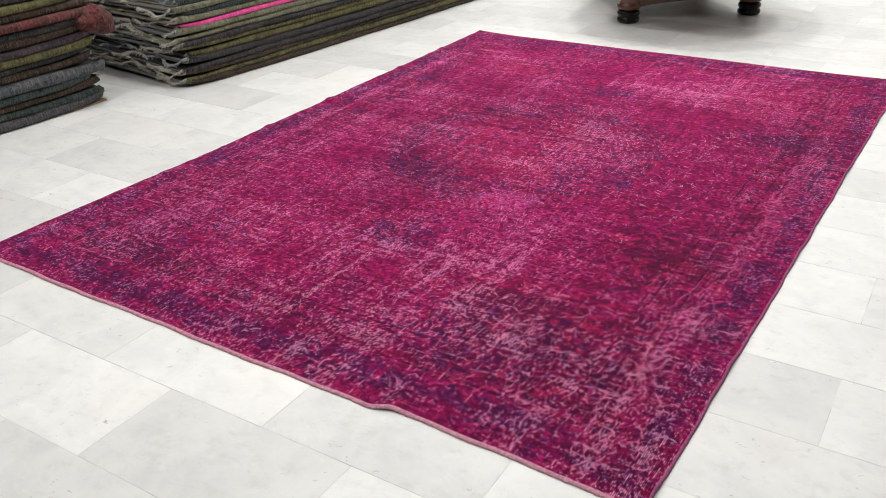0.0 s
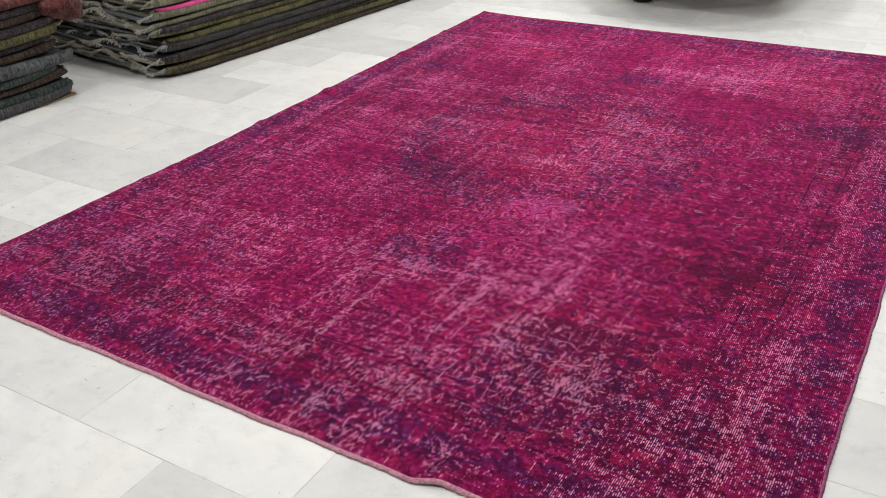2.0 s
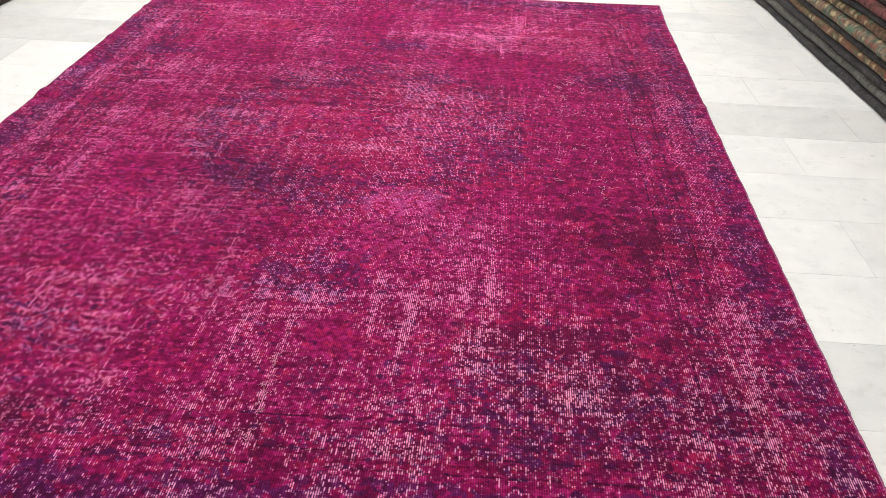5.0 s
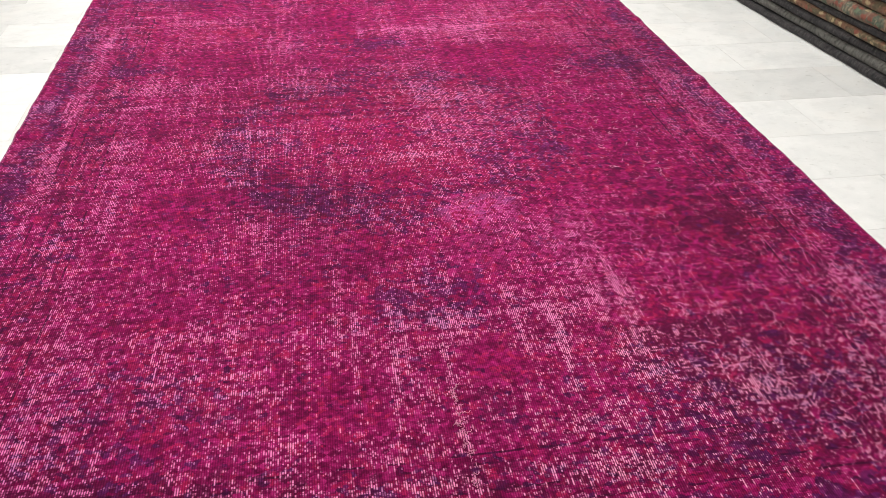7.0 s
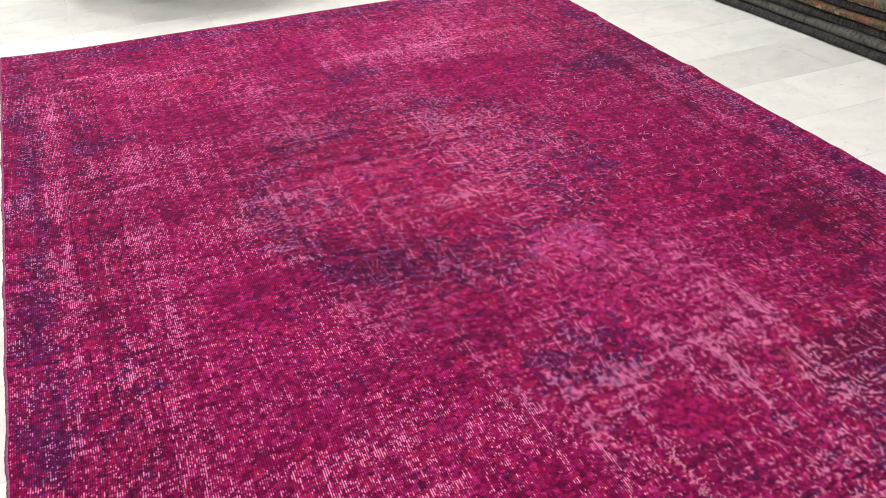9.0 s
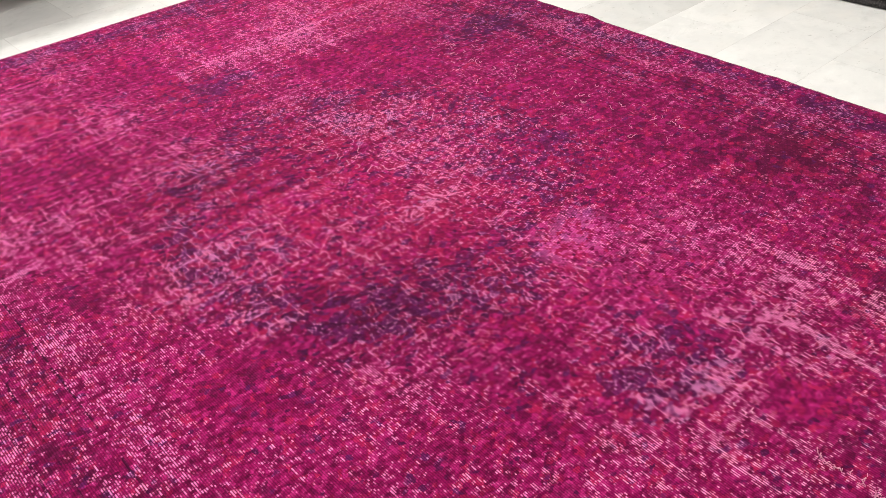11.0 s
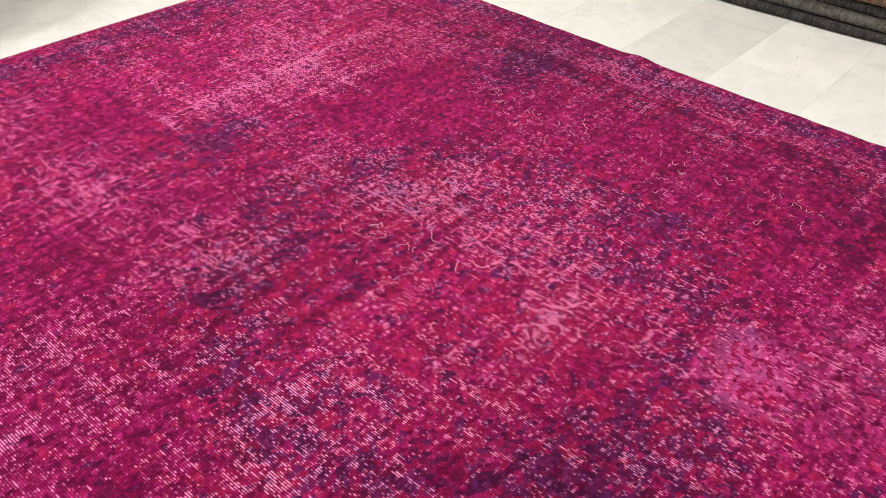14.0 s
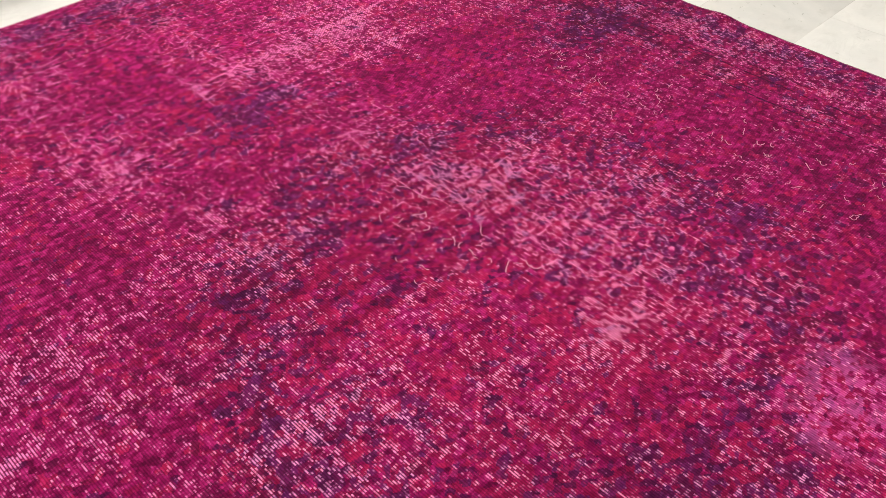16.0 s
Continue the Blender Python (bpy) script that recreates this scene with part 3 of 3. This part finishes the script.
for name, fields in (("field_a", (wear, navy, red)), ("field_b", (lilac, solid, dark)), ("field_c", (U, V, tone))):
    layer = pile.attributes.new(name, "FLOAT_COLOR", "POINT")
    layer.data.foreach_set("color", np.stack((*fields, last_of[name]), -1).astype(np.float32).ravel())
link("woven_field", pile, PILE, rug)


def ribbon(name, us, vs, out_u, out_v, width, material, label):
    """A rounded band along one side of the rug, from the pile's edge down to the floor."""
    x, y, z = skew(us, vs)
    x, y = x - RUG_X, y - RUG_Y
    rng = np.random.default_rng(5)
    reach = width * (0.85 + 0.3 * rng.random(len(us)))
    bm = bmesh.new()
    rings = []
    for i in range(len(us)):
        row = []
        for a, h in ((-0.25, 0.0006), (0.2, 0.0012), (0.6, -0.0006), (1.0, -0.0042), (0.95, -0.0054 - RUG_T * 0.2)):
            row.append(bm.verts.new((x[i] + out_u * a * reach[i], y[i] + out_v * a * reach[i], max(0.0008, z[i] + h + 0.0003 * rng.standard_normal()))))
        rings.append(row)
    for p, q in zip(rings, rings[1:]):
        for k in range(4):
            bm.faces.new((p[k], q[k], q[k + 1], p[k + 1]))
    bmesh.ops.recalc_face_normals(bm, faces=bm.faces)
    return part(name, bm, material, rug, label)


ks = np.linspace(0, 1, 400)
ribbon("hem", ks * RUG_W, ks * 0, 0, -1, 0.009, HEM, "pale pink stitched cotton end hem")
ribbon("hem", ks * RUG_W, ks * 0 + RUG_L, 0, 1, 0.008, HEM, "pale pink stitched cotton end hem")
ribbon("side_cord", ks * 0, ks * RUG_L, -1, 0, 0.006, CORD, "dark purple overcast side cord")
ribbon("side_cord", ks * 0 + RUG_W, ks * RUG_L, 1, 0, 0.006, CORD, "dark purple overcast side cord")

# loose cotton threads standing out of the worn pile
rng = random.Random(8)
bm = bmesh.new()


def loose_thread(u, v, length, turn):
    pts, a = [], turn
    for k in range(7):
        x, y, z = skew(np.array(u), np.array(v))
        pts.append((float(x) - RUG_X, float(y) - RUG_Y, float(z) + 0.0012 + 0.0022 * math.sin(k * 1.3)))
        a += rng.uniform(-0.9, 0.9)
        u, v = u + math.cos(a) * length / 6, v + math.sin(a) * length / 6
    w = rng.uniform(0.0007, 0.0012)
    for p, q in zip(pts, pts[1:]):
        d = Vector(q) - Vector(p)
        s = Vector((-d.y, d.x, 0)).normalized() * w
        up = Vector((0, 0, w * 1.2))
        a0, a1, a2 = (bm.verts.new(Vector(p) + o) for o in (s, -s, up))
        b0, b1, b2 = (bm.verts.new(Vector(q) + o) for o in (s, -s, up))
        for f in ((a0, b0, b2, a2), (a2, b2, b1, a1), (a1, b1, b0, a0)):
            bm.faces.new(f)


for k in range(85):
    loose_thread(rng.gauss(1.99, 0.07), rng.uniform(1.35, 2.4), rng.uniform(0.012, 0.032), rng.choice((0.2, 3.3)))
for k in range(26):
    loose_thread(rng.gauss(1.26, 0.05), rng.uniform(1.82, 2.2), rng.uniform(0.015, 0.038), rng.uniform(0, 6))
for k in range(44):
    loose_thread(rng.gauss(1.238, 0.006), rng.uniform(0.20, 0.68), rng.uniform(0.008, 0.018), rng.uniform(1.0, 2.0))
tagged(part("loose_threads", bm, THREAD, rug, "pale loose cotton threads"), kind="stuff")

# ---------------------------------------------------------------- folded carpets in stacks
DYES = {
    "grey": ((0.070, 0.066, 0.070, 1), (0.060, 0.058, 0.064, 1), (0.10, 0.096, 0.10, 1)),
    "charcoal": ((0.030, 0.028, 0.030, 1), (0.045, 0.040, 0.042, 1), (0.075, 0.070, 0.072, 1)),
    "slate": ((0.060, 0.068, 0.075, 1), (0.085, 0.090, 0.095, 1), (0.15, 0.155, 0.16, 1)),
    "olive": ((0.125, 0.115, 0.036, 1), (0.075, 0.070, 0.028, 1), (0.21, 0.19, 0.085, 1)),
    "brown": ((0.060, 0.036, 0.024, 1), (0.040, 0.026, 0.020, 1), (0.11, 0.075, 0.05, 1)),
    "teal": ((0.028, 0.045, 0.045, 1), (0.045, 0.060, 0.056, 1), (0.09, 0.11, 0.10, 1)),
    "plum": ((0.062, 0.042, 0.050, 1), (0.036, 0.028, 0.034, 1), (0.11, 0.085, 0.095, 1)),
    "rust": ((0.20, 0.085, 0.045, 1), (0.095, 0.080, 0.040, 1), (0.31, 0.22, 0.115, 1)),
    "coral": ((0.125, 0.034, 0.036, 1), (0.065, 0.026, 0.022, 1), (0.17, 0.075, 0.065, 1)),
    "tan": ((0.24, 0.125, 0.08, 1), (0.085, 0.115, 0.078, 1), (0.38, 0.30, 0.18, 1)),
    "pink": ((0.72, 0.085, 0.30, 1), (0.66, 0.075, 0.27, 1), (0.78, 0.13, 0.35, 1)),
    "ash": ((0.125, 0.12, 0.105, 1), (0.10, 0.096, 0.086, 1), (0.16, 0.155, 0.14, 1)),
    "sage": ((0.20, 0.20, 0.12, 1), (0.15, 0.15, 0.09, 1), (0.28, 0.27, 0.18, 1)),
}
LOOKS = {"grey": "plain dark grey", "charcoal": "worn charcoal grey", "slate": "worn slate grey", "olive": "faded olive green", "brown": "dark brown mottled", "teal": "dark teal grey", "plum": "dusty plum",
         "rust": "rust and brown patterned", "coral": "faded coral red", "tan": "tan and beige patterned", "pink": "bright pink", "sage": "muted sage green", "ash": "plain warm grey"}
for key, dye in DYES.items():
    DYES[key] = tuple(tuple(c * 0.70 + 0.15 * sum(d[:3]) / 3 for c in d[:3]) + (1,) if key not in ("pink", "coral") else d for d in dye)
CARPET = {k: stacked_carpet("carpet_" + k, *v, bold=k in ("rust", "tan")) for k, v in DYES.items()}


def folded_carpet(length, depth, thick, dye, seed, base, m, group, fringe_ends=(), where="", push_out=0.0, grow=0.0):
    """A carpet folded flat: two leaves and the rounded fold to the front (+x), its length along y; base(y, d) is the height of what it lies on."""
    rg = np.random.default_rng(seed)
    ph = rg.random(8) * 6.28
    leaf, turns = thick * 0.44, 10
    outer, inner = [(-depth, thick * 0.98), (-depth * 0.7, thick), (-depth * 0.4, thick), (-thick * 1.6, thick)], []
    for k in range(turns + 1):
        a = math.pi / 2 - math.pi * k / turns
        outer.append((-thick * 0.5 + math.cos(a) * thick * 0.55, thick / 2 + math.sin(a) * thick / 2))
    outer += [(-thick * 1.6, 0.0), (-depth * 0.4, 0.0), (-depth * 0.7, 0.0), (-depth, 0.0)]
    for d, z in outer:
        gap = thick / 2 - leaf
        inner.append((min(d, -thick * 0.5), thick / 2 + (gap if z > thick / 2 else -gap)))
    steps = max(12, int(length / 0.04))
    bm = bmesh.new()
    rings, n = [], len(outer)

    def place(d, z, y):
        front = max(0.0, min(1.0, 1 + (d + 0.03) / 0.25))
        near_end = math.exp(-y / 0.16) + math.exp(-(length - y) / 0.16)
        push = 0.005 * math.sin(y * 2.1 + ph[0]) + 0.003 * math.sin(y * 6.3 + ph[1]) + 0.002 * math.sin(y * 19 + ph[2]) + push_out - 0.03 * near_end ** 2
        swell = 1 + 0.07 * math.sin(y * 4.1 + ph[3]) + 0.05 * math.sin(y * 13 + ph[4])
        zz = z * (1 + (swell - 1) * front)
        zz += near_end * (0.022 * math.sin(d * 9 + ph[5] * 0.20) + 0.010 * math.sin(d * 23 + ph[6] * 0.35)) * (1.2 if z > thick / 2 else 0.8)
        yy = y + near_end * (0.012 * math.sin(d * 17 + ph[7]) + 0.010 * math.sin(d * 39 + ph[1] + (2 if z > thick / 2 else 0))) * (-1 if y < length / 2 else 1)
        return d + push * front, yy, max((base(y, d) + zz) * (1 + grow * (1 - math.exp(-max(y, 0) / 0.6))), 0.0008 + (0.004 if z > thick / 2 else 0))

    for i in range(steps + 1):
        y = length * i / steps
        rings.append([bm.verts.new(place(d, z, y)) for d, z in outer + inner[::-1]])
    n = 2 * n
    for a, b in zip(rings, rings[1:]):
        for k in range(n):
            bm.faces.new((a[k], a[(k + 1) % n], b[(k + 1) % n], b[k]))
    for ring in (rings[0], rings[-1]):
        for k in range(n // 2 - 1):
            quad = (ring[k], ring[k + 1], ring[n - 2 - k], ring[n - 1 - k])
            if len(set(quad)) == 4:
                bm.faces.new(quad)
    bmesh.ops.recalc_face_normals(bm, faces=bm.faces)
    back = [1 if k % n >= n // 2 - 1 or k >= steps * n else 0 for k in range(len(bm.faces))]
    thing = tagged(new("folded_carpet"), f"{LOOKS[dye]} folded wool carpet {where}", "carpet", group)
    thing.matrix_basis = m
    body = part("carpet_body", bm, CARPET[dye], thing)
    body.data.materials.append(BACKINGS[seed % 3])
    body.data.polygons.foreach_set("material_index", back)
    for y in fringe_ends:
        bm = bmesh.new()
        way = -1 if y == 0 else 1
        for z in (thick * 0.84,):
            for k in range(int(depth / 0.005)):
                d = -depth + depth * (k + rg.random()) / int(depth / 0.005)
                x, yy, zz = place(min(d, -thick * 0.4), z, y if y == 0 else length)
                long, w = rg.uniform(0.004, 0.020), rg.uniform(0.0008, 0.0020)
                side, fall = rg.uniform(-0.004, 0.004), rg.uniform(-0.020, -0.002)
                root = [bm.verts.new((x + o, yy - way * 0.004, zz + h)) for o, h in ((-w, -leaf * 0.3), (w, -leaf * 0.3), (w, leaf * 0.3), (-w, leaf * 0.3))]
                tip = [bm.verts.new((x + side + o * 0.6, yy + way * long, max(0.001, zz + fall + h * 0.6))) for o, h in ((-w, -leaf * 0.2), (w, -leaf * 0.2), (w, leaf * 0.2), (-w, leaf * 0.2))]
                for e in range(4):
                    bm.faces.new((root[e], root[(e + 1) % 4], tip[(e + 1) % 4], tip[e]))
                bm.faces.new(tip)
        bmesh.ops.recalc_face_normals(bm, faces=bm.faces)
        tagged(part("fringe", bm, FRINGE if rg.random() < 0.6 else GREY_FRINGE, thing, "pale ragged cotton fringe along the end"), kind="stuff")
    return thing


def drooping_end(thing, y, thick, z):
    """The end of a carpet that hangs over the stack as a fat soft roll."""
    bm = bmesh.new()
    bmesh.ops.create_uvsphere(bm, u_segments=40, v_segments=24, radius=1)
    for v in bm.verts:
        c = v.co.copy()
        soft = 1 + 0.10 * noise.noise(c * 2.1) + 0.05 * noise.noise(c * 5.0)
        v.co = Vector((-0.075 + 0.135 * c.x * soft, y - 0.01 + 0.115 * c.y * soft, z - thick * 0.35 + (0.078 + 0.018 * c.y) * c.z * soft - 0.05 * max(0, c.y)))
    part("drooping_end", bm, CARPET["coral"], thing, "fat rolled end hanging over")


def carpet_stack(dyes, m, length, depth, group, seed, where, fringe_ends=(), thickness=0.04, ragged=0.03, spread=0.012, tall=False, grow=0.0):
    rg = random.Random(seed)
    z = 0.0
    for k, dye in enumerate(dyes):
        thick = thickness * rg.uniform(0.78, 1.22) * (0.85 if dye == "pink" else 1.05 if dye == "coral" else 1.35 if dye in ("grey", "slate", "tan", "ash") else 1)
        roll = rg.uniform(-spread, spread) * min(1, k) - 0.0015 * k + (0.03 if dye == "coral" else 0)
        begin, end = rg.uniform(-ragged, ragged), rg.uniform(-ragged, ragged) + (0.05 if dye in ("coral", "slate") else 0)

        def base(y, d, c=z, k=k):
            return c + min(k, 6) * 0.0012 * math.sin(y * 2.3 + 1 + seed)

        made = folded_carpet(length + end - begin, depth, thick, dye, seed * 50 + k, base, m @ pose(0, begin, 0), group, fringe_ends, where, roll, grow)
        if dye == "coral" and tall:
            drooping_end(made, length + end - begin, thick, z)
        z += thick * 1.01
    return z


A_DYES = ("grey", "teal", "brown", "teal", "slate", "brown", "charcoal", "olive", "plum", "brown", "charcoal", "coral", "brown", "olive", "charcoal", "brown")
carpet_stack(A_DYES, pose(-3.925, 2.795, 0, 0, 0, -6.5) @ pose(0, -1.9, 0), 1.9, 1.5, "carpets in the near stack", 3, "lying in a tall stack", (1,), 0.037, 0.035, 0.014, True)
B_DYES = ("brown", "olive", "brown", "charcoal", "charcoal", "olive", "olive", "charcoal", "sage", "sage", "pink", "sage", "teal", "sage", "teal", "slate", "brown")
carpet_stack(B_DYES, pose(-3.68, 3.195, 0, 0, 0, -6.5), 3.0, 1.7, "carpets in the long stack", 7, "lying in a long stack", (0,), 0.0305, 0.036, 0.010, grow=0.14)
C_DYES = ("charcoal", "ash", "charcoal", "rust", "charcoal", "tan", "rust", "charcoal", "coral", "brown", "slate")
carpet_stack(C_DYES, pose(0.335, 3.2, 0, 0, 0, 183.2) @ pose(0, -2.8, 0), 5.0, 0.9, "carpets in the stack by the rug", 13, "lying in a low stack", (), 0.037)

tagged(part("cardboard_sheet", box(bmesh.new(), -4.5, -3.965, 2.62, 2.832, 0.001, 0.009, 0.001), CARDBOARD, smooth=False), "brown cardboard sheet under a stack of carpets", "cardboard")

# ---------------------------------------------------------------- the wooden table
table = tagged(new("round_table"), "low dark varnished round wooden table with black bun feet", "table")
table.matrix_basis = pose(-1.765, 5.915, 0, 0, 0, 40)

HALF = 0.43
part("tabletop", lathe(bmesh.new(), [(0.66, 0.425), (0.70, 0.430), (0.71, 0.445), (0.70, 0.458), (0.67, 0.465)], 72), WOOD, table)
for sx, sy in ((-HALF, 0.0), (HALF, 0.0), (-HALF, 2 * HALF), (HALF, 2 * HALF)):
    leg = part("leg", lathe(bmesh.new(), [(0.060, 0.088), (0.074, 0.094), (0.080, 0.108), (0.078, 0.122), (0.066, 0.132), (0.068, 0.145), (0.066, 0.25), (0.050, 0.28), (0.046, 0.34), (0.058, 0.40), (0.066, 0.425)], 40, (sx, sy)), WOOD, table)
    part("bun_foot", lathe(bmesh.new(), [(0.050, 0.0), (0.062, 0.003), (0.074, 0.014), (0.077, 0.026), (0.072, 0.038), (0.064, 0.044), (0.070, 0.050), (0.076, 0.060), (0.076, 0.072), (0.068, 0.084), (0.058, 0.088)], 40, (sx, sy)), LACQUER, leg, "black lacquered bun foot")


# unseen panel behind the aprons, added to deepen the shadow under the table
part("unseen_shelf", box(bmesh.new(), -HALF + 0.02, HALF - 0.02, 0.02, 2 * HALF - 0.02, 0.165, 0.19, 0.004), WOOD, table, smooth=False)


def apron(x0, y0, x1, y1):
    """A rail between two legs with an arched lower edge."""
    bm = bmesh.new()
    d = Vector((x1 - x0, y1 - y0, 0)).normalized()
    s = Vector((-d.y, d.x, 0)) * 0.014
    rings = []
    for k in range(25):
        f = k / 24
        p = Vector((x0 + (x1 - x0) * f, y0 + (y1 - y0) * f, 0))
        low = 0.088 + 0.036 * math.sin(math.pi * f) ** 0.8
        rings.append([bm.verts.new(p + o + Vector((0, 0, z))) for o, z in ((s, low), (s, 0.235), (-s, 0.235), (-s, low))])
    for a, b in zip(rings, rings[1:]):
        for k in range(4):
            bm.faces.new((a[k], a[(k + 1) % 4], b[(k + 1) % 4], b[k]))
    bm.faces.new(rings[0])
    bm.faces.new(list(reversed(rings[-1])))
    bmesh.ops.recalc_face_normals(bm, faces=bm.faces)
    return part("apron", bm, WOOD, table, "arched lower rail", smooth=False)


for a, b in (((-HALF, 0), (HALF, 0)), ((HALF, 0), (HALF, 2 * HALF)), ((-HALF, 0), (-HALF, 2 * HALF)), ((-HALF, 2 * HALF), (HALF, 2 * HALF))):
    apron(*a, *b)

# ---------------------------------------------------------------- floor tiles
TILE_X, TILE_Y, GAP = 0.610, 0.3075, 0.0022
TILE_X0, TILE_Y0 = -1.678, 0.886
bm = box(bmesh.new(), GAP / 2 - TILE_X / 2, TILE_X / 2 - GAP / 2, GAP / 2 - TILE_Y / 2, TILE_Y / 2 - GAP / 2, -0.012, 0.0)
tile_mesh = bpy.data.meshes.new("tile")
bm.to_mesh(tile_mesh)
bm.free()
tile_mesh.materials.append(MARBLE)
rest = []
TONES = {(0, 0): 0.87, (-1, 0): 1.03, (-1, 1): 1.02, (0, 1): 0.89, (-2, 1): 0.95, (-2, 0): 0.93, (0, -1): 0.9, (-1, -1): 0.88, (-3, 2): 0.87, (-4, 2): 0.93, (-3, 3): 1.02, (2, 8): 0.88, (3, 8): 0.88, (2, 7): 1.02, (3, 7): 1.02, (1, 9): 1.02, (2, 9): 1.01, (3, 9): 1.0, (1, 10): 0.98, (2, 10): 1.0, (1, 7): 1.0}
rng = random.Random(21)
for j in range(math.floor((Y0 - TILE_Y0) / TILE_Y), math.ceil((Y1 - TILE_Y0) / TILE_Y)):
    for i in range(math.floor((X0 - TILE_X0) / TILE_X) - 1, math.ceil((X1 - TILE_X0) / TILE_X) + 1):
        cx = TILE_X0 + (i + 0.5 + (0.53 if j % 2 else 0.0)) * TILE_X
        cy = TILE_Y0 + (j + 0.5) * TILE_Y
        if not (X0 < cx < X1 and Y0 < cy < Y1):
            continue
        grey = rng.choice((1.0, 1.0, 1.02, 0.97, 0.93, 0.88)) * rng.uniform(0.98, 1.02)
        grey = TONES.get((i, j), grey)
        if -4.6 < cx < 0.9 and 0.3 < cy < 7.2:
            t = new("tile", tile_mesh)
            t.parent = floor
            t.matrix_basis = pose(cx, cy, rng.uniform(-0.0004, 0.0))
            t.color = (grey, grey, grey * 0.995, 1)
        else:
            rest.append((cx, cy))
bm = bmesh.new()
for cx, cy in rest:
    a, b = TILE_X / 2 - GAP / 2, TILE_Y / 2 - GAP / 2
    top = [bm.verts.new((cx + sx * a, cy + sy * b, 0.0)) for sx, sy in ((-1, -1), (1, -1), (1, 1), (-1, 1))]
    low = [bm.verts.new((v.co.x, v.co.y, -0.01)) for v in top]
    bm.faces.new(top)
    for k in range(4):
        bm.faces.new((top[k], low[k], low[(k + 1) % 4], top[(k + 1) % 4]))
tagged(part("outer_tiles", bm, MARBLE, floor, smooth=False), kind="stuff")
